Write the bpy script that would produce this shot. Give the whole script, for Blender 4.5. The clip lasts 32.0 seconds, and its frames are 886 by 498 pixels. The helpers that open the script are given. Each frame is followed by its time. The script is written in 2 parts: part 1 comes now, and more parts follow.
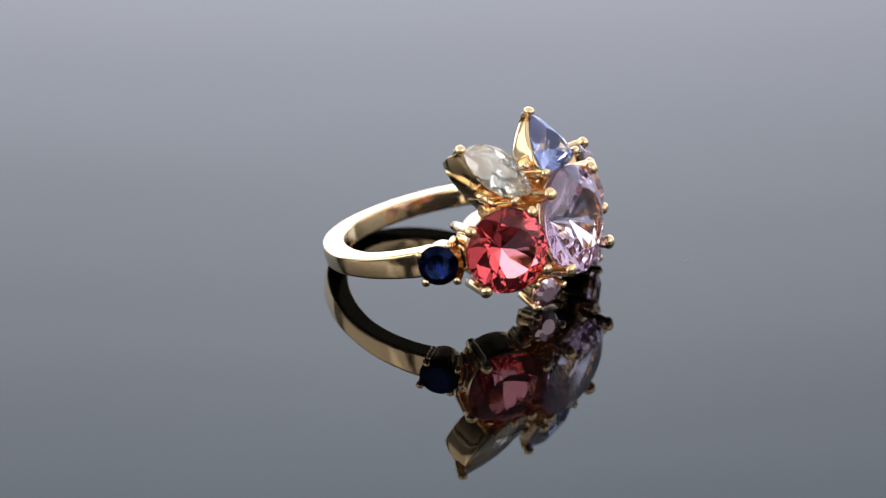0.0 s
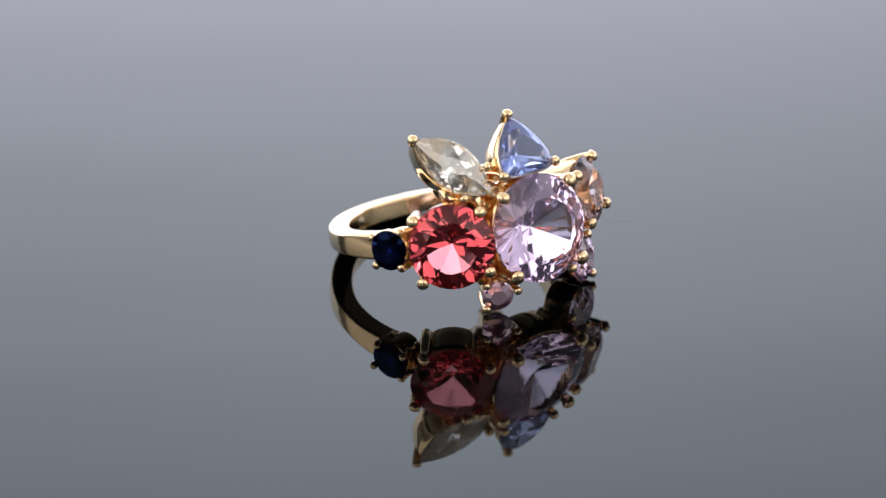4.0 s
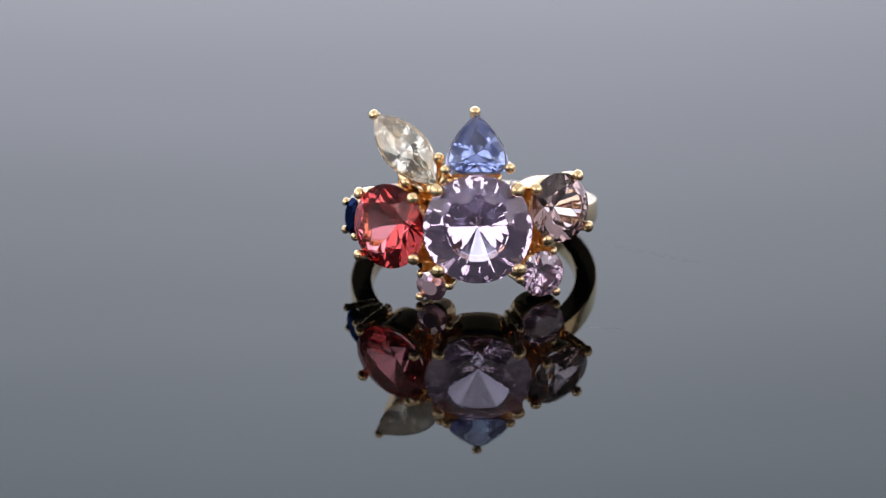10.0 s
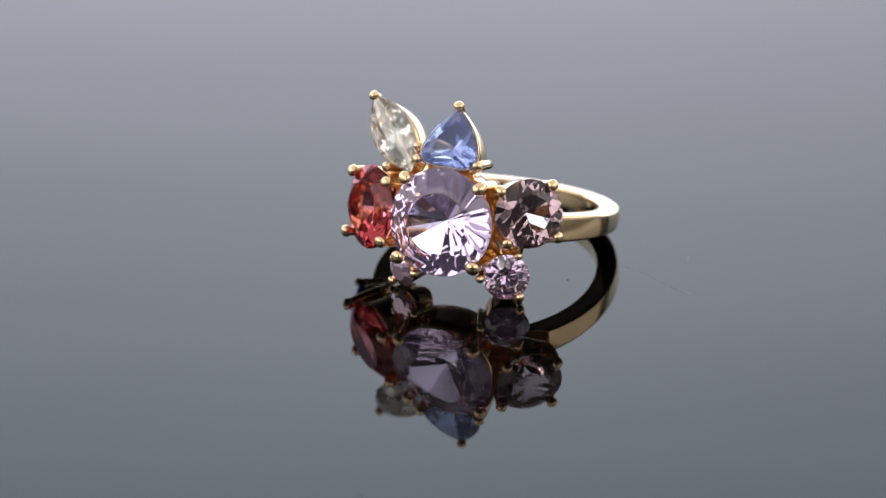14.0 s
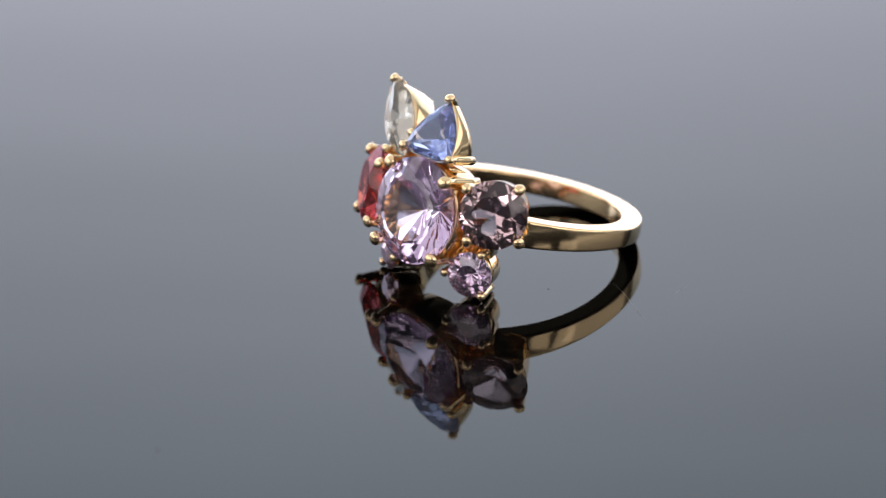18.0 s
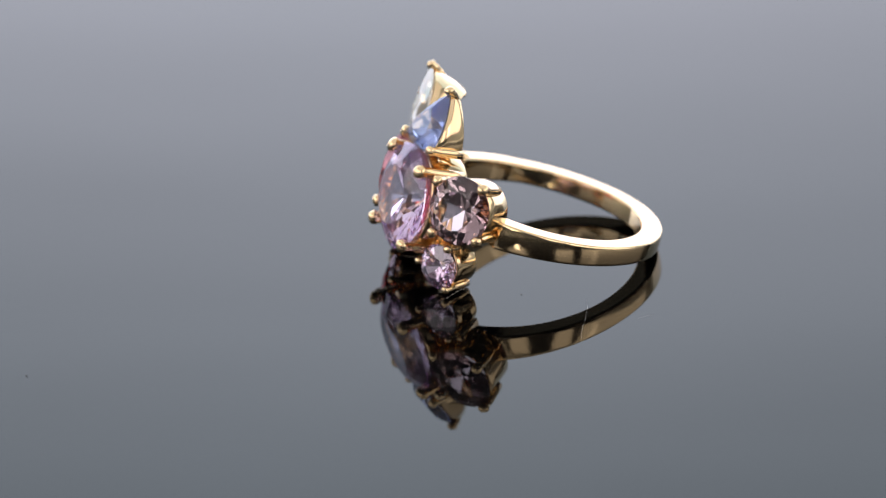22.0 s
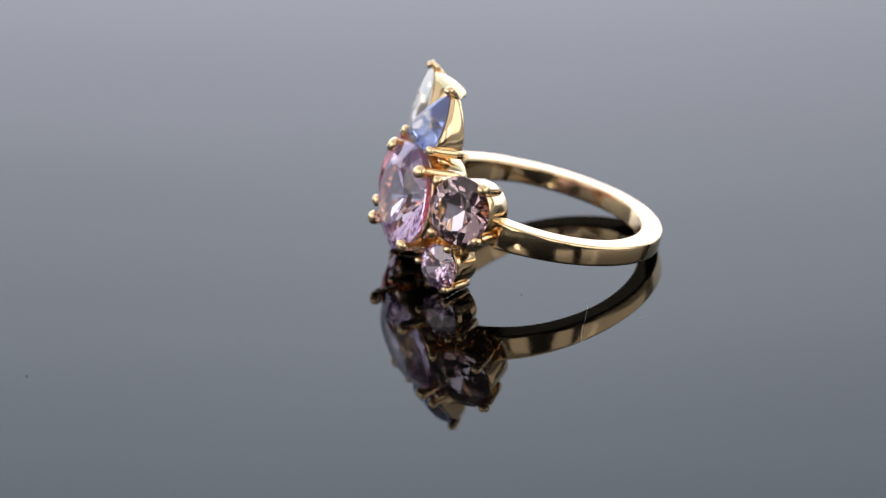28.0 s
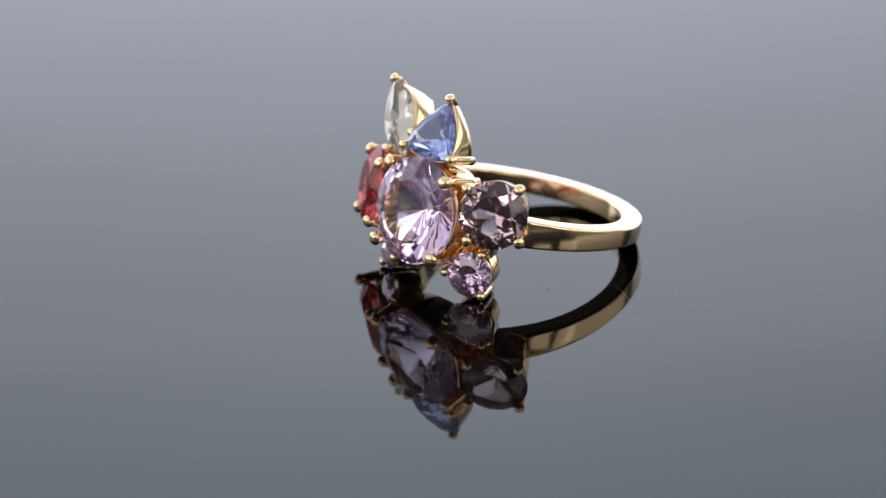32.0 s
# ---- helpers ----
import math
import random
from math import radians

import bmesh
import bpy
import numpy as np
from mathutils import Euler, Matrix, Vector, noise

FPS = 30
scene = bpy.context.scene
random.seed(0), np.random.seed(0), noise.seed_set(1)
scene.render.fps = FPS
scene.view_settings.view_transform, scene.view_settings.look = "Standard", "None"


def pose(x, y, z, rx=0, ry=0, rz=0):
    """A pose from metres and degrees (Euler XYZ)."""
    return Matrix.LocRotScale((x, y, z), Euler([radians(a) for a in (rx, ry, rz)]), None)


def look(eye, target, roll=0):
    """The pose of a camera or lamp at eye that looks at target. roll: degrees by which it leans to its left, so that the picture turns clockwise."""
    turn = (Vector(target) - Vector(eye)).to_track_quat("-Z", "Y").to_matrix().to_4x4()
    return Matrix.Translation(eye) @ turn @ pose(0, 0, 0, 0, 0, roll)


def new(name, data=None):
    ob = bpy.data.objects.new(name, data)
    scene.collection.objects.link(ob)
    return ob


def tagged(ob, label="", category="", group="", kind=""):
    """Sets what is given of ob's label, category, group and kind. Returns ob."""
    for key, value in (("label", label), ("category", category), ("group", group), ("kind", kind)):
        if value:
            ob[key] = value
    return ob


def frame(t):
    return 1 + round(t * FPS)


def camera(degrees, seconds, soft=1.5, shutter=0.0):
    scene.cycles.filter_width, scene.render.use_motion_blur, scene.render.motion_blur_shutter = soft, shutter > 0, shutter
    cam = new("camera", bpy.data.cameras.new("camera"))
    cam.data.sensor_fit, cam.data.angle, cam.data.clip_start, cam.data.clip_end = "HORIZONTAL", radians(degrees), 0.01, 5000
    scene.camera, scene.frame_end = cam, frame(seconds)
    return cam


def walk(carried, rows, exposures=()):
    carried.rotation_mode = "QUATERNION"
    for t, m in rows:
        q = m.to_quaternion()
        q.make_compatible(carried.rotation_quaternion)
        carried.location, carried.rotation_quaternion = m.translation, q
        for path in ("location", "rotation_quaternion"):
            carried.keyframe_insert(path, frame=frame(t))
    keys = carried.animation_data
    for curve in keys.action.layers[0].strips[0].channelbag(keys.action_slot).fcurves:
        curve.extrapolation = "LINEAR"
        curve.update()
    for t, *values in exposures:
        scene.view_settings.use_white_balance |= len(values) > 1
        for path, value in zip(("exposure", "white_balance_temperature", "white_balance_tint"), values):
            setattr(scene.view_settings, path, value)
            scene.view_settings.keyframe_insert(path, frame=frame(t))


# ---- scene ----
MM = 0.00094                      # one plan unit, a little under a millimetre
SECONDS = 32.0

# the camera stands still on its tripod
cam = camera(13.43, SECONDS, 1.15)
EYE = Vector((0.0, -300.0, 132.3)) * MM
PITCH, YAW = radians(23.55), radians(-1.0)
AHEAD = Vector((math.sin(YAW) * math.cos(PITCH), math.cos(YAW) * math.cos(PITCH), -math.sin(PITCH)))
STILL = look(EYE, EYE + AHEAD, -0.53)
cam.data.dof.use_dof, cam.data.dof.focus_distance, cam.data.dof.aperture_fstop = True, 0.299, 28.0
walk(cam, [(0.0, STILL), (SECONDS, STILL)], [(0.0, 0.12), (3.0, 0.11), (6.0, 0.07), (9.0, 0.03), (12.0, 0.0), (SECONDS, 0.0)])

# turn of the turntable, in degrees, by seconds: one slow sweep, then back
TURNS = [(0.0, 52.92), (1.5, 44.0), (3.0, 35.11), (4.5, 26.35), (6.0, 17.55), (7.5, 8.8), (9.0, 0.0), (10.5, -8.7), (12.0, -17.39),
         (13.0, -23.14), (14.5, -31.8), (16.2, -41.6), (18.0, -51.9), (19.0, -57.8), (20.2, -64.6), (21.5, -72.2), (23.0, -80.7),
         (24.0, -86.6), (24.85, -91.5), (25.0, -92.0), (25.15, -91.5), (26.0, -86.6), (27.0, -80.7), (28.5, -72.2), (29.8, -64.6),
         (31.0, -57.8), (32.0, -51.9)]

# ---- light ----
# light is turned back many times inside a cut stone
scene.cycles.max_bounces, scene.cycles.glossy_bounces, scene.cycles.transmission_bounces = 28, 20, 24
world = bpy.data.worlds.new("studio_dark")
scene.world = world
world.use_nodes = True
world.node_tree.nodes["Background"].inputs[0].default_value = (0.9, 0.95, 1.0, 1)
world.node_tree.nodes["Background"].inputs[1].default_value = 0.05


def flat_lamp(name, eye, target, width, height, watts, colour=(1.0, 0.955, 0.905)):
    """A flat area lamp, out of view."""
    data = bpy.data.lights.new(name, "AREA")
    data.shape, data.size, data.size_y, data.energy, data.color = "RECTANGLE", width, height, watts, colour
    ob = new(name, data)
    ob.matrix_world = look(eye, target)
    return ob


flat_lamp("overhead_softbox", (0.0, -0.03, 0.62), (0, -0.029, 0), 1.00, 0.98, 1.6)
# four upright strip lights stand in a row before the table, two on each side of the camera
# two unseen front lights, each split in two here to vary the facets
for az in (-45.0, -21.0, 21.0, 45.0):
    flat_lamp("strip_softbox", (0.64 * math.sin(radians(az)), -0.64 * math.cos(radians(az)), 0.37), (0, 0, 0.03), 0.19, 0.40, 0.47)
# added side fills, out of view, that brighten the gold and the stones
flat_lamp("west_fill_lamp", (-0.62, -0.10, 0.35), (0, -0.02, 0.03), 0.80, 0.40, 1.60)
flat_lamp("east_fill_lamp", (0.62, -0.10, 0.35), (0, -0.02, 0.03), 0.80, 0.40, 1.36)
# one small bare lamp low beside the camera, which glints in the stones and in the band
flat_lamp("led_lamp", (-0.171, -0.458, 0.108), (0, 0, 0.005), 0.018, 0.018, 0.032, (1.0, 0.95, 0.86))


# ---- materials ----
def material(name):
    m = bpy.data.materials.new(name)
    m.use_nodes = True
    nodes, links = m.node_tree.nodes, m.node_tree.links
    return m, nodes, links, nodes["Principled BSDF"]


def node(nodes, kind, **values):
    n = nodes.new(kind)
    for key, value in values.items():
        n.inputs[key].default_value = value
    return n


def gold_material():
    m, nodes, links, bsdf = material("yellow_gold")
    bsdf.inputs["Metallic"].default_value = 1.0
    coord = nodes.new("ShaderNodeTexCoord")
    grain = node(nodes, "ShaderNodeTexNoise", Scale=900.0, Detail=4.0)
    links.new(coord.outputs["Object"], grain.inputs["Vector"])
    tone = nodes.new("ShaderNodeValToRGB")
    tone.color_ramp.elements[0].color = (0.830, 0.607, 0.352, 1)
    tone.color_ramp.elements[1].color = (0.880, 0.667, 0.408, 1)
    links.new(grain.outputs["Fac"], tone.inputs["Fac"])
    links.new(tone.outputs["Color"], bsdf.inputs["Base Color"])
    rough = node(nodes, "ShaderNodeMapRange")
    rough.inputs["To Min"].default_value, rough.inputs["To Max"].default_value = 0.09, 0.15
    links.new(grain.outputs["Fac"], rough.inputs["Value"])
    links.new(rough.outputs["Result"], bsdf.inputs["Roughness"])
    fine = node(nodes, "ShaderNodeTexNoise", Scale=2600.0, Detail=3.0)
    links.new(coord.outputs["Object"], fine.inputs["Vector"])
    bump = node(nodes, "ShaderNodeBump", Strength=0.05, Distance=0.0001)
    links.new(fine.outputs["Fac"], bump.inputs["Height"])
    links.new(bump.outputs["Normal"], bsdf.inputs["Normal"])
    return m


def gem_material(name, colour, ior, haze=0.0, second=None, milk=0.0, cloudy=(0.9, 0.89, 0.86)):
    """A clear cut stone; the colour drifts a little inside it."""
    m, nodes, links, bsdf = material(name)
    nodes.remove(bsdf)
    glass = node(nodes, "ShaderNodeBsdfGlass", Roughness=haze, IOR=ior)
    coord = nodes.new("ShaderNodeTexCoord")
    zone = node(nodes, "ShaderNodeTexNoise", Scale=350.0, Detail=2.0)
    links.new(coord.outputs["Object"], zone.inputs["Vector"])
    tone = nodes.new("ShaderNodeValToRGB")
    tone.color_ramp.elements[0].position, tone.color_ramp.elements[1].position = 0.3, 0.7
    tone.color_ramp.elements[0].color = (*(second or [c * 0.96 for c in colour]), 1)
    tone.color_ramp.elements[1].color = (*colour, 1)
    links.new(zone.outputs["Fac"], tone.inputs["Fac"])
    links.new(tone.outputs["Color"], glass.inputs["Color"])
    last = glass
    if milk:
        # diffuse share: fine inclusions, and a painted lift of stones that come out dark
        cloud = node(nodes, "ShaderNodeBsdfDiffuse", Color=(*cloudy, 1))
        last = node(nodes, "ShaderNodeMixShader", Fac=milk)
        links.new(glass.outputs["BSDF"], last.inputs[1])
        links.new(cloud.outputs[0], last.inputs[2])
    links.new(last.outputs[0], nodes["Material Output"].inputs["Surface"])
    return m


def acrylic_material():
    m, nodes, links, bsdf = material("black_acrylic")
    coord = nodes.new("ShaderNodeTexCoord")
    haze = node(nodes, "ShaderNodeTexNoise", Scale=30.0, Detail=5.0)
    links.new(coord.outputs["Object"], haze.inputs["Vector"])
    tone = nodes.new("ShaderNodeValToRGB")
    tone.color_ramp.elements[0].color = (0.0004, 0.0004, 0.0005, 1)
    tone.color_ramp.elements[1].color = (0.0010, 0.0010, 0.0012, 1)
    links.new(haze.outputs["Fac"], tone.inputs["Fac"])
    links.new(tone.outputs["Color"], bsdf.inputs["Base Color"])
    bsdf.inputs["IOR"].default_value = 1.37
    bsdf.inputs["Roughness"].default_value = 0.015
    return m


def cloth_material(name, colour, rough=0.9):
    m, nodes, links, bsdf = material(name)
    coord = nodes.new("ShaderNodeTexCoord")
    weave = node(nodes, "ShaderNodeTexNoise", Scale=60.0, Detail=6.0)
    links.new(coord.outputs["Object"], weave.inputs["Vector"])
    tone = nodes.new("ShaderNodeValToRGB")
    tone.color_ramp.elements[0].color = (*[c * 0.85 for c in colour], 1)
    tone.color_ramp.elements[1].color = (*colour, 1)
    links.new(weave.outputs["Fac"], tone.inputs["Fac"])
    links.new(tone.outputs["Color"], bsdf.inputs["Base Color"])
    bsdf.inputs["Roughness"].default_value = rough
    return m


def glowing_sheet_material():
    """The backdrop, made to glow by itself, with its falloff painted in."""
    m, nodes, links, bsdf = material("glowing_backdrop")
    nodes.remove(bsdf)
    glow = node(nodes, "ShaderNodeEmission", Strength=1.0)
    # painted falloff: the glow is strongest low down and a little to one side
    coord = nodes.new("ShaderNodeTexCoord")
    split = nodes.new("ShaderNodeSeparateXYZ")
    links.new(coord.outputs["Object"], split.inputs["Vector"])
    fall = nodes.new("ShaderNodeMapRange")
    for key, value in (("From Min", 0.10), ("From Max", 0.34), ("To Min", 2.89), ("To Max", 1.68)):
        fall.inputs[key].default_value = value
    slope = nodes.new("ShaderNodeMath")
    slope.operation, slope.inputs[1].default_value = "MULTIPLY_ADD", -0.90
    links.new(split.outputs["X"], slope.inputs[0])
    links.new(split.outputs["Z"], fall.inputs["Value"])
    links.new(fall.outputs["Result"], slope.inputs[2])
    # faint uneven weave of the sheet
    stretch = nodes.new("ShaderNodeMapping")
    stretch.inputs["Scale"].default_value = (2.0, 1.0, 16.0)
    stretch.inputs["Rotation"].default_value = (0.0, radians(9), 0.0)
    links.new(coord.outputs["Object"], stretch.inputs["Vector"])
    weave = node(nodes, "ShaderNodeTexNoise", Scale=2.2, Detail=3.0)
    links.new(stretch.outputs["Vector"], weave.inputs["Vector"])
    uneven = nodes.new("ShaderNodeMapRange")
    uneven.inputs["To Min"].default_value, uneven.inputs["To Max"].default_value = 0.89, 1.11
    links.new(weave.outputs["Fac"], uneven.inputs["Value"])
    lit = nodes.new("ShaderNodeMath")
    lit.operation = "MULTIPLY"
    # a painted hot spot: the glow weakens away from the middle
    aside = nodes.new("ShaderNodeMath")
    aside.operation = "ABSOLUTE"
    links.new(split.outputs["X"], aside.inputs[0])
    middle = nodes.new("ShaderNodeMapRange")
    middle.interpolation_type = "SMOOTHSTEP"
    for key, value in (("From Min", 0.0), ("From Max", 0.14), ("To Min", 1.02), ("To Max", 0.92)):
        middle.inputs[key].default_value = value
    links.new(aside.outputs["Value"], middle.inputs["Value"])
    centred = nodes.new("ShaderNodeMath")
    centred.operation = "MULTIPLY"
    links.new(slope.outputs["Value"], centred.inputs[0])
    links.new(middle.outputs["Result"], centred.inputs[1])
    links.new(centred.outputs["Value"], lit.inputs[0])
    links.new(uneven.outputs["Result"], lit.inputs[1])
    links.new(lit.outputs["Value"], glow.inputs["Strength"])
    # the glow's painted tint turns more cyan with height
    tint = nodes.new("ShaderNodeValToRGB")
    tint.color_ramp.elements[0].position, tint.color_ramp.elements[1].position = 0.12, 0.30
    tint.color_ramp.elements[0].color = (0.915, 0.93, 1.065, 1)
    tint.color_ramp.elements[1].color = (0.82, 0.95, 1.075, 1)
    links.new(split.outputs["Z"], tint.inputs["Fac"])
    # the sheet is slightly greener and pinker in broad patches
    patch = node(nodes, "ShaderNodeTexNoise", Scale=3.2, Detail=2.0)
    links.new(coord.outputs["Object"], patch.inputs["Vector"])
    cast = nodes.new("ShaderNodeValToRGB")
    cast.color_ramp.elements[0].position, cast.color_ramp.elements[1].position = 0.35, 0.65
    cast.color_ramp.elements[0].color = (0.95, 1.0, 1.0, 1)
    cast.color_ramp.elements[1].color = (0.99, 0.995, 1.0, 1)
    links.new(patch.outputs["Fac"], cast.inputs["Fac"])
    both = nodes.new("ShaderNodeVectorMath")
    both.operation = "MULTIPLY"
    links.new(tint.outputs["Color"], both.inputs[0])
    links.new(cast.outputs["Color"], both.inputs[1])
    links.new(both.outputs["Vector"], glow.inputs["Color"])
    links.new(glow.outputs["Emission"], nodes["Material Output"].inputs["Surface"])
    return m


GOLD = gold_material()
ACRYLIC = acrylic_material()
WALL = cloth_material("white_bounce_wall", (0.80, 0.79, 0.77))
DARK_WALL = cloth_material("dark_unseen_wall", (0.08, 0.08, 0.085))
TABLE = cloth_material("white_table_top", (0.72, 0.72, 0.71), 0.6)
BASE = cloth_material("dark_plastic", (0.04, 0.04, 0.04), 0.5)
GLOWING_SHEET = glowing_sheet_material()
LILAC = gem_material("lilac_stone", (0.948, 0.905, 0.988), 1.74, 0.0, (0.952, 0.886, 0.986), 0.015, (0.80, 0.60, 0.96))
RED = gem_material("red_stone", (0.855, 0.495, 0.545), 1.66, 0.0, (0.885, 0.545, 0.54))
SMOKY = gem_material("smoky_mauve_stone", (0.815, 0.748, 0.770), 1.74)
BLUE = gem_material("cornflower_stone", (0.79, 0.838, 1.0), 1.76, 0.0, None, 0.08, (0.40, 0.50, 1.0))
NAVY = gem_material("navy_stone", (0.045, 0.08, 0.26), 1.76)
WHITE = gem_material("white_stone", (1.0, 0.999, 0.994), 2.42, 0.0, None, 0.045, (0.97, 0.96, 0.94))
PINK = gem_material("pink_mauve_stone", (0.88, 0.70, 0.82), 2.42, 0.0, None, 0.10, (0.75, 0.38, 0.60))
PALE = gem_material("pale_lilac_stone", (0.91, 0.85, 0.92), 2.42, 0.0, None, 0.015, (0.75, 0.6, 0.85))
DUST_DARK = cloth_material("dark_dust", (0.10, 0.10, 0.10))
DUST = cloth_material("grey_dust", (0.58, 0.58, 0.60))


# ---- mesh tools; plan units ----
def part(name, bm, mat, parent, label="", smooth=True, scale=MM):
    """Links a bmesh as one mesh object under a thing or a part."""
    bmesh.ops.recalc_face_normals(bm, faces=bm.faces)
    mesh = bpy.data.meshes.new(name)
    for v in bm.verts:
        v.co *= scale
    for f in bm.faces:
        f.smooth = smooth
    bm.to_mesh(mesh)
    bm.free()
    mesh.materials.append(mat)
    ob = new(name, mesh)
    ob.parent = parent
    if label:
        tagged(ob, label)
    return ob


def loft(bm, loops, cap=True, close=False):
    """Skins loops of equally many points; caps the ends or joins last to first."""
    rings = [[bm.verts.new(p) for p in loop] for loop in loops]
    n = len(rings[0])
    pairs = list(zip(rings, rings[1:]))
    if close:
        pairs.append((rings[-1], rings[0]))
    for a, b in pairs:
        for i in range(n):
            bm.faces.new((a[i], a[(i + 1) % n], b[(i + 1) % n], b[i]))
    if cap and not close:
        bm.faces.new(rings[0])
        bm.faces.new(rings[-1])


# ---- the studio ----
def studio():
    def box(name, lo, hi, mat, label):
        bm = bmesh.new()
        bmesh.ops.create_cube(bm, size=1)
        for v in bm.verts:
            v.co = [lo[i] + (v.co[i] + 0.5) * (hi[i] - lo[i]) for i in range(3)]
        bmesh.ops.bevel(bm, geom=bm.edges[:], offset=0.003, segments=2, affect="EDGES")
        return tagged(part(name, bm, mat, None, "", False, 1.0), label, kind="structure")

    # unseen walls: white ones added to bounce light, the dark one to deepen reflections
    box("wall_north", (-1.0, 1.0, -0.75), (1.0, 1.1, 1.2), WALL, "unseen white wall behind the backdrop, added to bounce light")
    box("wall_south", (-1.0, -1.1, -0.75), (1.0, -1.0, 1.2), DARK_WALL, "unseen dark wall behind the camera, added to darken reflections")
    box("wall_west", (-1.1, -1.1, -0.75), (-1.0, 1.1, 1.2), WALL, "unseen white wall beside the table, added to bounce light")
    box("wall_east", (1.0, -1.1, -0.75), (1.1, 1.1, 1.2), WALL, "unseen white wall beside the table, added to bounce light")
    box("ceiling", (-1.1, -1.1, 1.2), (1.1, 1.1, 1.3), WALL, "unseen white ceiling, added to bounce light")
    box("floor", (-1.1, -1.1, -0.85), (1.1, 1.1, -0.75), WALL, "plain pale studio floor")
    # the curved backdrop, which glows by itself
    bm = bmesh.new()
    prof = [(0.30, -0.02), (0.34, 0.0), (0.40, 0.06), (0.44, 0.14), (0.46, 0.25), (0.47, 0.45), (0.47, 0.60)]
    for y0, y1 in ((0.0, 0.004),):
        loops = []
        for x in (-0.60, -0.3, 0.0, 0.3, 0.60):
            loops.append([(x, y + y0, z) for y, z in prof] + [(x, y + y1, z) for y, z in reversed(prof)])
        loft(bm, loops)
    tagged(part("backdrop", bm, GLOWING_SHEET, None, "", True, 1.0), "pale backdrop sheet behind the turntable, made to glow by itself", kind="structure")


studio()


def table():
    # out of view; the white top is added to bounce light up at the stones
    ob = tagged(new("table"), "unseen white square table under the turntable, added to bounce light up", "table")
    bm = bmesh.new()
    bmesh.ops.create_cube(bm, size=1)
    for v in bm.verts:
        v.co = (v.co.x * 1.3, v.co.y * 1.3, v.co.z * 0.03 - 0.035)
    bmesh.ops.bevel(bm, geom=bm.edges[:], offset=0.004, segments=2, affect="EDGES")
    part("tabletop", bm, TABLE, ob, "", False, 1.0)
    for sx in (-1, 1):
        for sy in (-1, 1):
            bm = bmesh.new()
            loft(bm, [[(sx * 0.6 + a * r, sy * 0.6 + b * r, z) for a, b in ((-1, -1), (1, -1), (1, 1), (-1, 1))] for z, r in ((-0.75, 0.02), (-0.05, 0.028))])
            part("leg", bm, TABLE, ob, "", False, 1.0)


table()


# ---- the turntable ----
def turntable():
    ob = tagged(new("turntable"), "glossy black acrylic turntable with specks of dust", "turntable")
    bm = bmesh.new()
    prof = [(0.0, 0.0), (117, 0.0), (118.5, -0.4), (119, -1.5), (119, -4.5), (118, -5.3), (0.0, -5.3)]
    n = 160
    rings = [[bm.verts.new((r * math.cos(2 * math.pi * i / n), r * math.sin(2 * math.pi * i / n), z)) for i in range(n)] for r, z in prof[1:-1]]
    for a, b in zip(rings, rings[1:]):
        for i in range(n):
            bm.faces.new((a[i], a[(i + 1) % n], b[(i + 1) % n], b[i]))
    bm.faces.new(rings[0])
    bm.faces.new(rings[-1])
    part("disc", bm, ACRYLIC, ob, "", False)
    bm = bmesh.new()
    loft(bm, [[(r * math.cos(2 * math.pi * i / 64), r * math.sin(2 * math.pi * i / 64), z) for i in range(64)] for r, z in ((90, -21.3), (91, -20), (91, -6), (88, -5.3))])
    part("base", bm, BASE, ob)
    return ob


TURNTABLE = turntable()

# ---- the ring; its own space has the finger's axis on z and the head on -y ----
CENTRE = Vector((-2.851, 4.2, 3.75))
TILT = (Matrix.Rotation(radians(6.57), 3, "Z") @ Matrix.Rotation(radians(0.72), 3, "Y") @ Matrix.Rotation(radians(-14.93), 3, "X"))
RING_OUT, RING_IN, RING_WIDE = 10.9, 8.98, 1.73

RING = tagged(new("ring"), "yellow gold ring with a cluster of coloured stones on black acrylic", "ring")


def place(p):
    return TILT @ Vector(p) + Vector((0, 0, CENTRE.z))


def ring_part(name, bm, mat, parent=None, label="", smooth=True):
    for v in bm.verts:
        v.co = place(v.co)
    return part(name, bm, mat, parent or RING, label, smooth)


def rounded_profile(inner, outer, wide, r=0.16):
    """A flat band's cross-section, as (radius, height), with soft corners."""
    out = []
    for cx, cz, a0 in ((outer - r, wide / 2 - r, 0), (inner + r, wide / 2 - r, 90), (inner + r, -wide / 2 + r, 180), (outer - r, -wide / 2 + r, 270)):
        for k in range(5):
            a = radians(a0 + 22.5 * k)
            out.append((cx + r * math.cos(a), cz + r * math.sin(a)))
    full = []
    for i, p in enumerate(out):
        q = out[(i + 1) % len(out)]
        full.append(p)
        if i % 5 == 4:
            full += [tuple(p[k] + (q[k] - p[k]) * f for k in (0, 1)) for f in (0.08, 0.22, 0.36, 0.5, 0.64, 0.78, 0.92)]
    return full


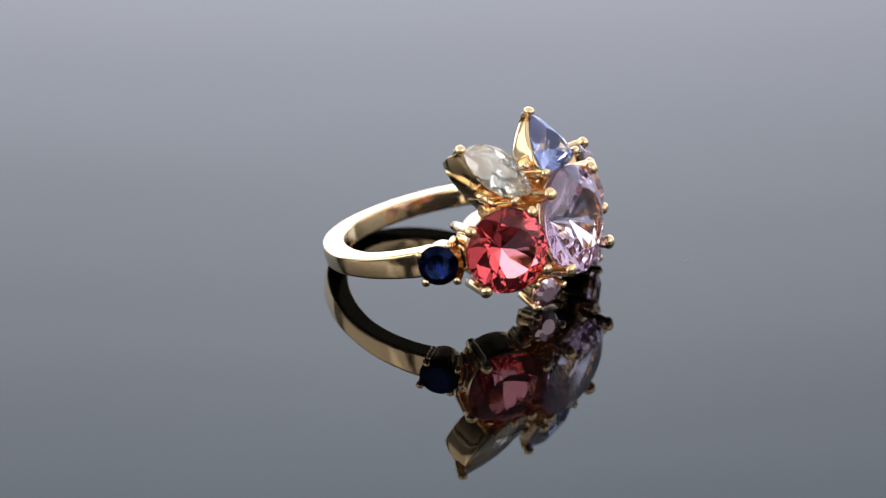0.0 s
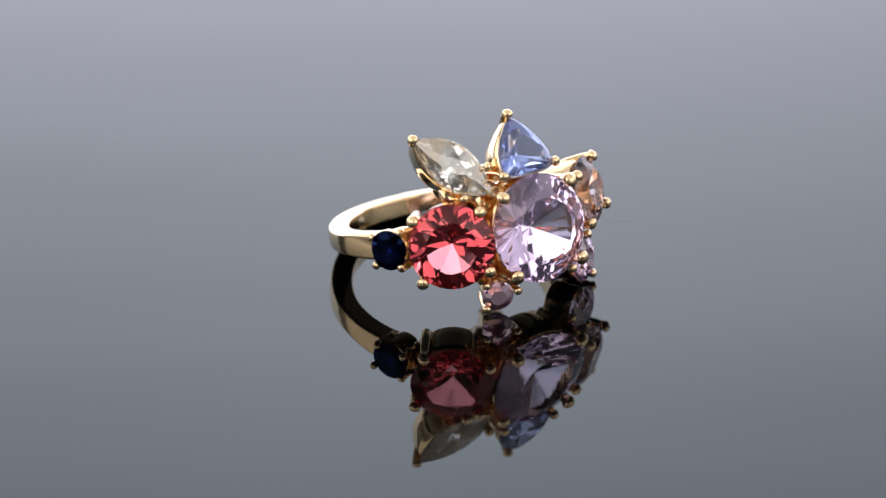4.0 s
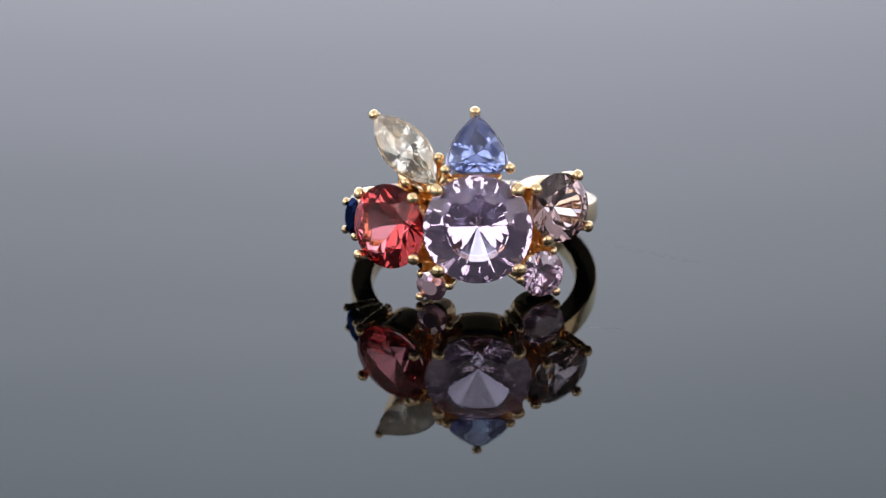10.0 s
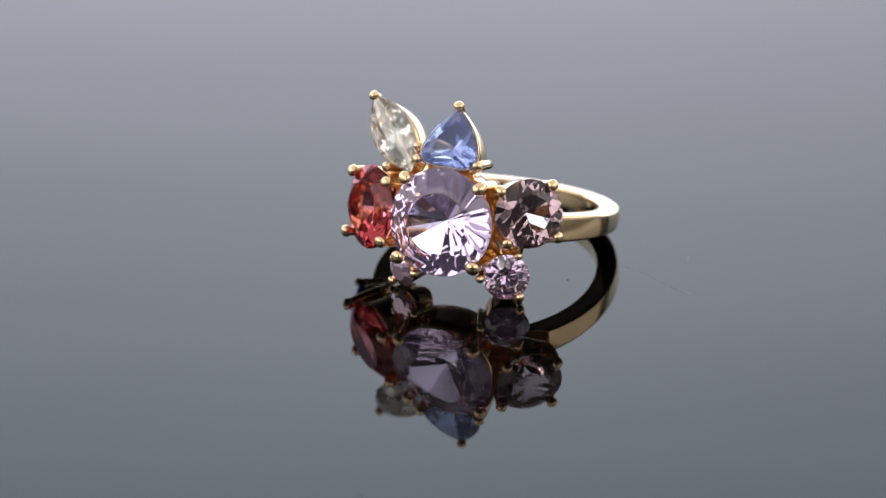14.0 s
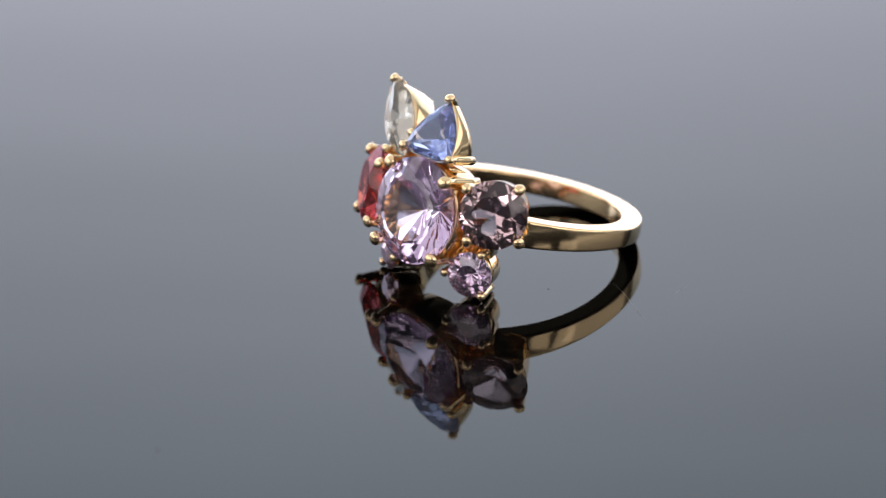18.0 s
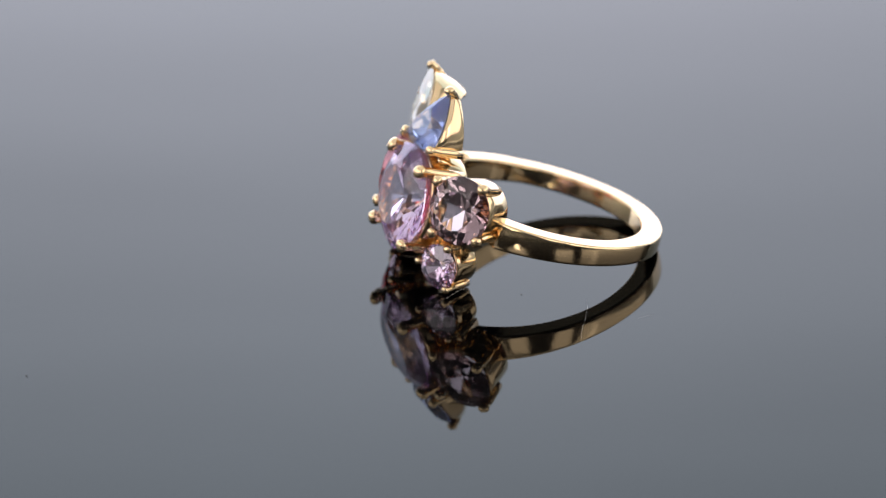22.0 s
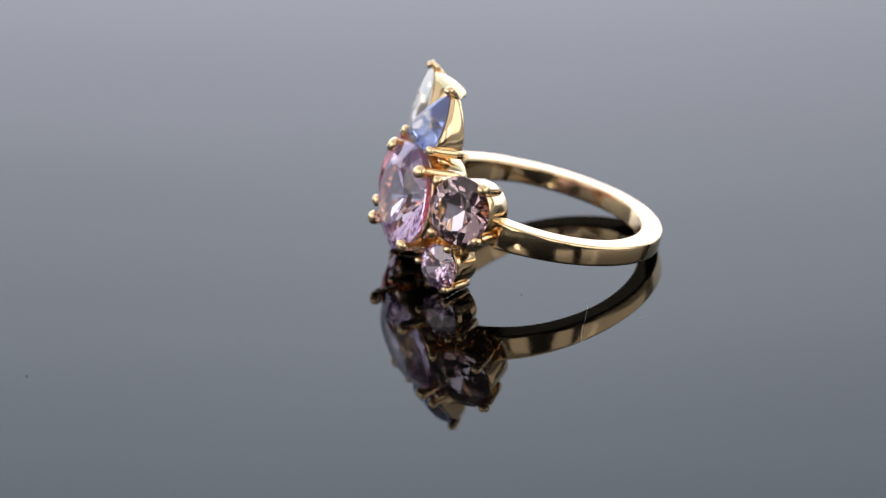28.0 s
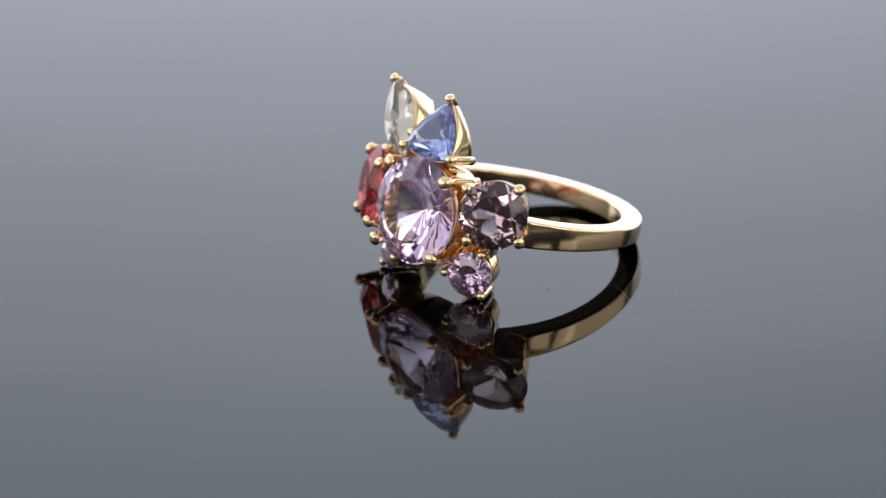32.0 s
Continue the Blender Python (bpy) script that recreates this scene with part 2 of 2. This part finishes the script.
def shank():
    """The open band, from the smoky stone round the back to the navy stone; a little out of round."""
    bm = bmesh.new()
    loops = []
    first, last = -58.0, 209.0
    lean = Matrix.Rotation(radians(0.67), 3, "X")
    for i in range(161):
        deg = first + (last - first) * i / 160
        a = radians(deg)
        flare = max(0.0, (20 - max(deg, -44)) / 62) ** 1.3 + max(0.0, (deg - last + 42) / 42)
        prof = rounded_profile(RING_IN, RING_OUT - 0.75 * max(0.0, min(1.0, (-43 - deg) / 5)), RING_WIDE + 0.7 * flare, 0.2)
        # both faces are gently domed
        half = max(z for _, z in prof)
        mid = (RING_IN + RING_OUT) / 2
        prof = [(r + (0.02 - 0.06 * (z / half) ** 2) * (1 if r > mid else -0.5), z) for r, z in prof]
        dent = 0.074 * math.sin(2 * a) - 0.24 * math.exp(-((deg - 138) / 26) ** 2)
        loops.append([lean @ Vector(((r + dent) * math.cos(a), (r + dent) * math.sin(a), z)) + Vector((-0.21, -0.03, -0.16)) for r, z in prof])
    loft(bm, loops)
    return ring_part("shank", bm, GOLD)


shank()


# ---- stones and their settings ----
def round_outline(t):
    return math.cos(t), math.sin(t)


def marquise_outline(t):
    return math.cos(t), math.sin(t) * abs(math.sin(t)) ** 0.75


def pear_outline(t):
    """Tip along +x, straight flanks, a broad flat foot with round corners at -x."""
    a = abs(math.atan2(math.sin(t), math.cos(t)))
    sign = math.copysign(1.0, math.sin(t))
    bend = radians(112)
    if a <= bend:
        u = (a / bend) ** 1.25
        return 1 - 1.36 * u, sign * math.sin(math.pi / 2 * u ** 0.877)
    v = (a - bend) / (math.pi - bend) * math.pi / 2
    return -0.36 - 0.26 * math.sin(v) ** 0.8, sign * max(0.0, math.cos(v)) ** 0.6


def clip(faces, n, d):
    """Cuts a convex solid, a list of polygons, by the plane n.x = d and keeps what lies below it."""
    kept, rim = [], []
    for poly in faces:
        side = [p.dot(n) - d for p in poly]
        if max(side) <= 1e-7:
            kept.append(poly)
            continue
        out = []
        for i, p in enumerate(poly):
            q, a, b = poly[(i + 1) % len(poly)], side[i], side[(i + 1) % len(poly)]
            if a <= 1e-7:
                out.append(p)
            if (a <= 1e-7) != (b <= 1e-7):
                x = p.lerp(q, a / (a - b))
                out.append(x)
                rim.append(x)
        if len(out) > 2:
            kept.append(out)
    if len(rim) < 3:
        return kept if len(kept) > 3 else faces
    mid = sum(rim, Vector()) / len(rim)
    u = n.orthogonal().normalized()
    v = n.cross(u)
    rim.sort(key=lambda p: math.atan2((p - mid).dot(v), (p - mid).dot(u)))
    lid = [p for i, p in enumerate(rim) if (p - rim[i - 1]).length > 1e-5]
    if len(lid) > 2:
        kept.append(lid)
    return kept


def gem_mesh(outline, rx, ry, crown, deep, table, crown_cuts, pavilion_cuts, sides=48, keel=9.0):
    """A stone cut plane by plane, as a lapidary does; z is outward, the girdle near zero.
    A cut: (how many, first azimuth in steps, slope as a share of the main slope, radius share at which it starts)."""
    rim = [Vector((x * rx, y * ry)) for x, y in (outline(2 * math.pi * i / 240) for i in range(240))]

    def span(phi):
        return max(p.x * math.cos(phi) + p.y * math.sin(phi) for p in rim)

    big = 2 * max(rx, ry)
    box = [Vector((sx * big, sy * big, sz * big)) for sx in (-1, 1) for sy in (-1, 1) for sz in (-1, 1)]
    faces = [[box[i] for i in f] for f in ((0, 1, 3, 2), (4, 6, 7, 5), (0, 4, 5, 1), (2, 3, 7, 6), (0, 2, 6, 4), (1, 5, 7, 3))]
    for i in range(sides):
        phi = 2 * math.pi * (i + 0.5) / sides
        faces = clip(faces, Vector((math.cos(phi), math.sin(phi), 0)), span(phi))
    faces = clip(faces, Vector((0, 0, 1)), crown)
    g = 0.014 * min(rx, ry)
    for cuts, up, height, inner in ((crown_cuts, 1, crown, table), (pavilion_cuts, -1, deep, 0.0)):
        for count, first, share, start in cuts:
            for k in range(count):
                phi = 2 * math.pi * (k + first) / count
                h = span(phi)
                # the main slope runs from the girdle to the table's edge, or to the culet or keel
                run = h * (1 - inner) if up > 0 else min(h, keel)
                slope = share * (height - g) / run
                base = g + (1 - start) * (height - g) / (1 - inner)
                n = Vector((math.cos(phi) * slope, math.sin(phi) * slope, up)).normalized()
                r = h - run * (1 - start) / (1 - inner)
                at = Vector((math.cos(phi) * r, math.sin(phi) * r, up * base))
                faces = clip(faces, n, n.dot(at))
    bm = bmesh.new()
    for poly in faces:
        bm.faces.new([bm.verts.new(p) for p in poly])
    bmesh.ops.remove_doubles(bm, verts=bm.verts, dist=1e-4)
    return bm


def axes(normal, along):
    """A stone's own axes: x as near to along as it can be, z outward."""
    n = Vector(normal).normalized()
    u = Vector(along)
    u = (u - n * u.dot(n)).normalized()
    return Matrix((u, n.cross(u), n)).transposed()


def to_stone(bm, centre, turn):
    for v in bm.verts:
        v.co = turn @ v.co + Vector(centre)
    return bm


def reach(p, n, most):
    """How far back along -n the point p lies from the finger's cylinder, at most so far."""
    d = 0.4
    while d < most and math.hypot(p.x - n.x * d, p.y - n.y * d) > RING_IN + 0.2:
        d += 0.05
    return d


def collar(outline, rx, ry, centre, turn, levels, wall, most, back, rear, n=72):
    """A gold wall round a stone down to the finger hole or to a flat rear: levels of (scale, share of the depth)."""
    bm = bmesh.new()
    c = Vector(centre)
    outer, inner = [], []
    for s, f in levels:
        lo, li = [], []
        for i in range(n):
            x, y = outline(2 * math.pi * (i + 0.5) / n)
            rim = turn @ Vector((x * rx, y * ry, 0)) + c
            deep = 0.15 + (min(reach(rim, -back, most), max(0.4, rear - rim.y)) - 0.15) * f
            lo.append(turn @ Vector((x * rx * s, y * ry * s, 0)) + c + back * deep)
            k = Vector((x * rx * s, y * ry * s, 0))
            k -= k.normalized() * min(wall, k.length * 0.5)
            li.append(turn @ k + c + back * deep)
        outer.append(lo)
        inner.append(li)
    loft(bm, outer + inner[::-1], close=True)
    return bm


def prong_mesh(bead, foot, r_bead, r_stem, lean, taper=0.95, n=14):
    """A claw: a stem from foot to bead, ending in a rounded bead that leans over the stone."""
    bm = bmesh.new()
    a, b = Vector(foot), Vector(bead)
    d = (b - a).normalized()
    side = d.orthogonal().normalized()
    up = d.cross(side)
    length = (b - a).length
    rows = [(0.0, r_stem * taper), (0.25, r_stem * (0.4 + 0.6 * taper)), (0.6, r_stem * (0.75 + 0.25 * taper)), (max(0.62, 1 - 1.7 * r_bead / length), r_stem * 0.97)]
    loops = []
    for f, r in rows:
        c = a + d * (length * f)
        loops.append([c + (side * math.cos(2 * math.pi * i / n) + up * math.sin(2 * math.pi * i / n)) * r for i in range(n)])
    for k in range(9):
        t = math.pi * (0.28 + 0.70 * k / 8)
        c = b + d * (-math.cos(t) * r_bead * 0.92) + Vector(lean) * (0.25 * r_bead * max(0.0, -math.cos(t)))
        r = math.sin(t) * r_bead
        loops.append([c + (side * math.cos(2 * math.pi * i / n) + up * math.sin(2 * math.pi * i / n)) * r for i in range(n)])
    loft(bm, loops)
    return bm


def setting(name_label, stone_label, mat, centre, normal, along, outline, rx, ry, crown, deep, beads, r_bead, r_stem, levels, wall, most,
            cut, table=0.56, pull=0.03, spin=0.0, keel=9.0, back=None, tail=1.0, rear=0.0):
    """One stone with its gold setting: wall, claws and the cut stone itself."""
    turn = axes(normal, along)
    n = turn.col[2]
    back = Vector(back).normalized() if back else -n
    mount = ring_part("setting", collar(outline, rx, ry, centre, turn, levels, wall, most, back, rear), GOLD, None, name_label)
    for x, y, z, *thick in beads:
        b = Vector((x, y, z))
        r = thick[0] if thick else r_stem
        inward = (Vector(centre) - b)
        inward = (inward - n * inward.dot(n)).normalized()
        # the strap at a stone's tip is short and sinks into the wall
        stem = 1.4 if thick else (reach(b, -back, most + 0.1) - 0.25) * tail
        foot = b + (-n if thick else back) * stem + inward * (0.55 if thick else stem * pull + 0.12)
        ring_part("claw", prong_mesh(b, foot, r_bead, r, inward, 0.45 if thick else 0.95), GOLD, mount)
    bm = gem_mesh(outline, rx, ry, crown, deep, table, *cut, keel=keel)
    if spin:
        bmesh.ops.rotate(bm, cent=(0, 0, 0), matrix=Matrix.Rotation(radians(spin), 3, "Z"), verts=bm.verts)
    ring_part("gemstone", to_stone(bm, centre, turn), mat, None, stone_label, smooth=False)


# cuts: crown facets, then pavilion facets
BRILLIANT = (((8, 0.0, 1.0, 1.0), (16, 0.5, 1.18, 1.0), (8, 0.5, 0.66, 0.62)),
             ((8, 0.0, 1.0, 1.0), (16, 0.5, 1.05, 1.0)))
# rings of broad facets, one below the other, not quite in step, and fine rows at the girdle
STEPPED = (((16, 0.0, 1.0, 1.0), (32, 0.5, 1.12, 1.0), (16, 0.5, 0.6, 0.66)),
           ((13, 0.0, 0.88, 0.0), (19, 0.3, 0.98, 0.55), (22, 0.1, 1.06, 1.0), (24, 0.5, 1.17, 0.96), (24, 0.0, 1.27, 0.985)))
BROAD = (((8, 0.5, 1.0, 1.0), (16, 0.5, 1.2, 1.0), (8, 0.0, 0.6, 0.62)),
         ((7, 0.0, 1.0, 1.0), (9, 0.2, 1.05, 0.80), (14, 0.5, 1.13, 0.88), (11, 0.3, 1.27, 0.95)))
STAR = (((8, 0.5, 1.0, 1.0), (16, 0.5, 1.2, 1.0), (8, 0.0, 0.6, 0.62)),
        ((6, 0.0, 1.0, 1.0), (12, 0.5, 1.12, 0.84), (9, 0.2, 1.3, 0.95)))
ICE = (((14, 0.0, 1.0, 1.0), (28, 0.5, 1.2, 1.0), (14, 0.5, 0.8, 0.82), (14, 0.0, 0.55, 0.64)),
       ((10, 0.0, 1.0, 1.0), (16, 0.3, 1.03, 0.95), (22, 0.1, 1.07, 0.96), (30, 0.5, 1.13, 0.975), (36, 0.2, 1.22, 0.99)))
SHIELD = (((12, 0.0, 1.0, 1.0), (24, 0.5, 1.2, 1.0), (12, 0.5, 0.6, 0.64)),
          ((9, 0.0, 1.0, 1.0), (15, 0.2, 1.05, 0.92), (21, 0.4, 1.11, 0.94), (30, 0.0, 1.22, 0.98)))
STRAIGHT = [(0.88, 0.13), (0.915, 0.18), (0.915, 0.35), (0.90, 0.7), (0.88, 0.96), (0.86, 1.0)]
RIMMED = [(0.92, 0.12), (0.95, 0.15), (0.965, 0.22), (0.96, 0.4), (0.93, 0.75), (0.90, 0.97), (0.88, 1.0)]
TIPPED = [(0.92, 0.02), (0.965, 0.06), (0.97, 0.35), (0.94, 0.7), (0.89, 0.97), (0.87, 1.0)]
TAPERED = [(0.90, 0.02), (0.955, 0.07), (0.96, 0.3), (0.92, 0.65), (0.83, 0.96), (0.79, 1.0)]

setting("gold claw setting of the large centre stone", "large round lilac stone, brilliant cut", LILAC,
        (0.05, -13.25, -0.18), (0, -1, 0), (1, 0, 0), round_outline, 4.62, 4.62, 1.15, 3.95,
        [(-3.32, -13.89, -3.67), (3.59, -13.82, -3.54), (-3.46, -13.67, 3.2), (3.42, -13.84, 3.28)], 0.62, 0.52, RIMMED, 0.25, 4.2,
        STEPPED, table=0.60, spin=11.0)

setting("gold claw setting of the red stone", "round pinkish red stone", RED,
        (-7.45, -10.95, -0.28), (-0.583, -0.812, 0), (0.812, -0.583, 0), round_outline, 3.62, 3.62, 0.95, 3.1,
        [(-10.05, -9.7, -3.0), (-5.34, -13.03, -2.8), (-10.04, -9.53, 2.35), (-5.41, -12.89, 2.4)], 0.53, 0.48, STRAIGHT, 0.18, 4.0,
        BROAD, table=0.60, spin=8)

SMOKY_UP = Vector((-0.94, -0.23, 4.44)).normalized()
SMOKY_ALONG = Vector((3.64, 2.57, 0.85)).normalized()
setting("gold claw setting of the smoky stone", "round smoky mauve stone", SMOKY,
        (7.05, -11.1, 1.42), SMOKY_ALONG.cross(SMOKY_UP), SMOKY_ALONG, round_outline, 2.95, 2.95, 0.8, 2.55,
        [(5.9, -12.55, -1.22), (9.53, -10.02, -0.38), (4.96, -12.82, 3.21), (8.6, -10.21, 4.06)], 0.50, 0.47, STRAIGHT, 0.18, 3.7,
        STAR, table=0.58, spin=10, pull=0.10, tail=0.80)

setting("gold claw setting of the pale lilac stone", "small round pale lilac stone", PALE,
        (5.62, -11.0, -4.31), Vector((0.34, 0.62, -3.67)).cross(Vector((-2.84, -1.06, -2.34))) * -1, (1, 0, 0), round_outline, 1.98, 1.98, 0.55, 1.7,
        [(3.65, -12.05, -4.65), (6.49, -10.99, -2.31), (6.83, -10.37, -5.98)], 0.38, 0.35, STRAIGHT, 0.16, 2.9, ICE)

setting("gold claw setting of the small pink stone", "tiny round pink mauve stone", PINK,
        (-3.85, -11.35, -5.35), (-0.38, -0.86, -0.34), (1, 0, 0), round_outline, 1.36, 1.36, 0.4, 1.15,
        [(-4.84, -10.8, -6.39), (-2.3, -12.21, -5.19), (-4.75, -11.2, -4.3)], 0.38, 0.34, STRAIGHT, 0.15, 2.6, ICE)

setting("gold claw setting of the navy stone", "small round navy blue stone", NAVY,
        (-10.55, -5.9, -0.28), (-0.93, -0.36, 0), (0.36, -0.93, 0), round_outline, 1.72, 1.72, 0.45, 1.4,
        [(-11.27, -4.65, 0.95), (-11.34, -4.81, -1.5), (-9.86, -6.96, 1.2), (-10.44, -7.41, -1.75)], 0.36, 0.32, STRAIGHT, 0.16, 2.6, BRILLIANT, table=0.62)

setting("solid gold wall setting of the white stone", "white marquise stone, brilliant cut", WHITE,
        (-6.1, -10.85, 6.3), (-0.21, -0.95, 0.23), (-5.0, 2.4, 5.3), marquise_outline, 3.95, 1.98, 0.5, 1.74,
        [(-8.82, -9.54, 9.12, 0.44), (-6.03, -11.78, 3.48), (-3.24, -11.86, 5.71)], 0.44, 0.40, TAPERED, 0.14, 3.5, ICE, table=0.45, pull=0.12, keel=2.9)

setting("solid gold wall setting of the cornflower blue stone", "pear-shaped cornflower blue stone", BLUE,
        (-0.05, -12.45, 6.3), (0.018, -0.93, 0.36), (0, 0.36, 0.93), pear_outline, 3.25, 2.62, 0.75, 2.1,
        [(-0.2, -11.32, 9.64, 0.46), (-2.77, -13.25, 4.8), (2.76, -13.07, 4.99)], 0.46, 0.42, TIPPED, 0.16, 4.2, SHIELD, table=0.55, pull=0.02, back=(0.0, 1.0, -0.06), tail=0.72, rear=-9.95)


def web(a, b, wide, under=0.8):
    """A slab of gold that ties two neighbouring settings together between their stones; a and b: centre, outward, radius."""
    (ca, na, ra), (cb, nb, rb) = [(Vector(c), Vector(n).normalized(), r) for c, n, r in (a, b)]
    ends = []
    for c, n, r, other in ((ca, na, ra, cb), (cb, nb, rb, ca)):
        d = other - c
        d = (d - n * d.dot(n)).normalized()
        ends.append(c - n * under + d * (0.80 * r))
    mid = (na + nb).normalized()
    bm = bmesh.new()
    loops = []
    for p, n in ((ends[0], na), ((ends[0] + ends[1]) / 2 - mid * 0.12, mid), (ends[1], nb)):
        across = (cb - ca).cross(n).normalized()
        deep = max(0.5, math.hypot(p.x, p.y) - RING_IN - 0.35)
        w = wide / 2
        outline = [(-w, 0.35), (-w + 0.1, 0.1), (-w + 0.35, 0.0), (0.0, -0.02), (w - 0.35, 0.0), (w - 0.1, 0.1), (w, 0.35), (w * 0.94, deep), (-w * 0.94, deep)]
        loops.append([p + across * x - n * y for x, y in outline])
    loft(bm, loops)
    ring_part("web", bm, GOLD)


LILAC_AT = ((0.05, -13.25, -0.18), (0, -1, 0), 4.62)
RED_AT = ((-7.45, -10.95, -0.28), (-0.583, -0.812, 0), 3.62)
SMOKY_AT = ((7.05, -11.1, 1.42), SMOKY_ALONG.cross(SMOKY_UP), 2.95)
PALE_AT = ((5.62, -11.0, -4.31), Vector((0.34, 0.62, -3.67)).cross(Vector((-2.84, -1.06, -2.34))) * -1, 1.98)
PINK_AT = ((-3.85, -11.35, -5.35), (-0.38, -0.86, -0.34), 1.36)
NAVY_AT = ((-10.55, -5.9, -0.28), (-0.93, -0.36, 0), 1.72)
WHITE_AT = ((-6.1, -10.85, 6.3), (-0.21, -0.95, 0.23), 1.98)
BLUE_AT = ((-0.05, -12.45, 6.3), (0.018, -0.93, 0.36), 2.0)
for a, b, wide, under in ((LILAC_AT, RED_AT, 5.0, 1.5), (LILAC_AT, SMOKY_AT, 4.2, 1.4), (LILAC_AT, BLUE_AT, 4.2, 1.3), (LILAC_AT, WHITE_AT, 2.6, 1.5),
                          (RED_AT, WHITE_AT, 1.5, 1.4), (LILAC_AT, PALE_AT, 2.6, 1.2), (SMOKY_AT, PALE_AT, 1.8, 1.2), (LILAC_AT, PINK_AT, 2.0, 1.2),
                          (RED_AT, PINK_AT, 1.5, 1.2), (RED_AT, NAVY_AT, 2.2, 0.9)):
    web(a, b, wide, under)


# ---- dust on the turntable ----
def fibre(points, r, mat):
    bm = bmesh.new()
    loops = []
    for i, (x, y) in enumerate(points):
        q = points[min(i + 1, len(points) - 1)]
        o = points[max(i - 1, 0)]
        d = Vector((q[0] - o[0], q[1] - o[1], 0)).normalized()
        side = Vector((-d.y, d.x, 0))
        f = r * (0.6 if i in (0, len(points) - 1) else 1.0)
        loops.append([Vector((x, y, r + 0.004)) + side * (f * math.cos(2 * math.pi * k / 6)) + Vector((0, 0, f * math.sin(2 * math.pi * k / 6))) for k in range(6)])
    loft(bm, loops)
    part("dust_fibre", bm, mat, TURNTABLE, "thin grey fibre")


def speck(x, y, r):
    bm = bmesh.new()
    bmesh.ops.create_icosphere(bm, subdivisions=1, radius=r)
    for v in bm.verts:
        v.co = Vector((v.co.x * 1.5 + x, v.co.y * 0.8 + y, v.co.z * 0.5 + r * 0.5))
    part("dust_speck", bm, DUST_DARK, TURNTABLE, "dark dust speck")


fibre([(8.13, -12.3), (9.0, -12.23), (9.93, -12.2), (11.69, -12.21)], 0.003, DUST)
fibre([(8.9, 4.98), (10.8, 4.5), (12.6, 3.8), (13.7, 3.3), (15.3, 2.65), (17.4, 2.1)], 0.0042, DUST)
fibre([(13.85, 7.9), (13.6, 8.8), (13.3, 9.6)], 0.003, DUST)
speck(6.43, -0.13, 0.07)
speck(11.5, -43.5, 0.08)
speck(1.71, -9.23, 0.06)


def motions():
    walk(TURNTABLE, [(t, pose(0, 0, 0, 0, 0, a)) for t, a in TURNS])
    rows = []
    for t, a in TURNS:
        m = pose(0, 0, 0, 0, 0, a)
        p = m @ Vector((CENTRE.x * MM, CENTRE.y * MM, 0))
        rows.append((t, pose(p.x, p.y, 0, 0, 0, a)))
    walk(RING, rows)


motions()
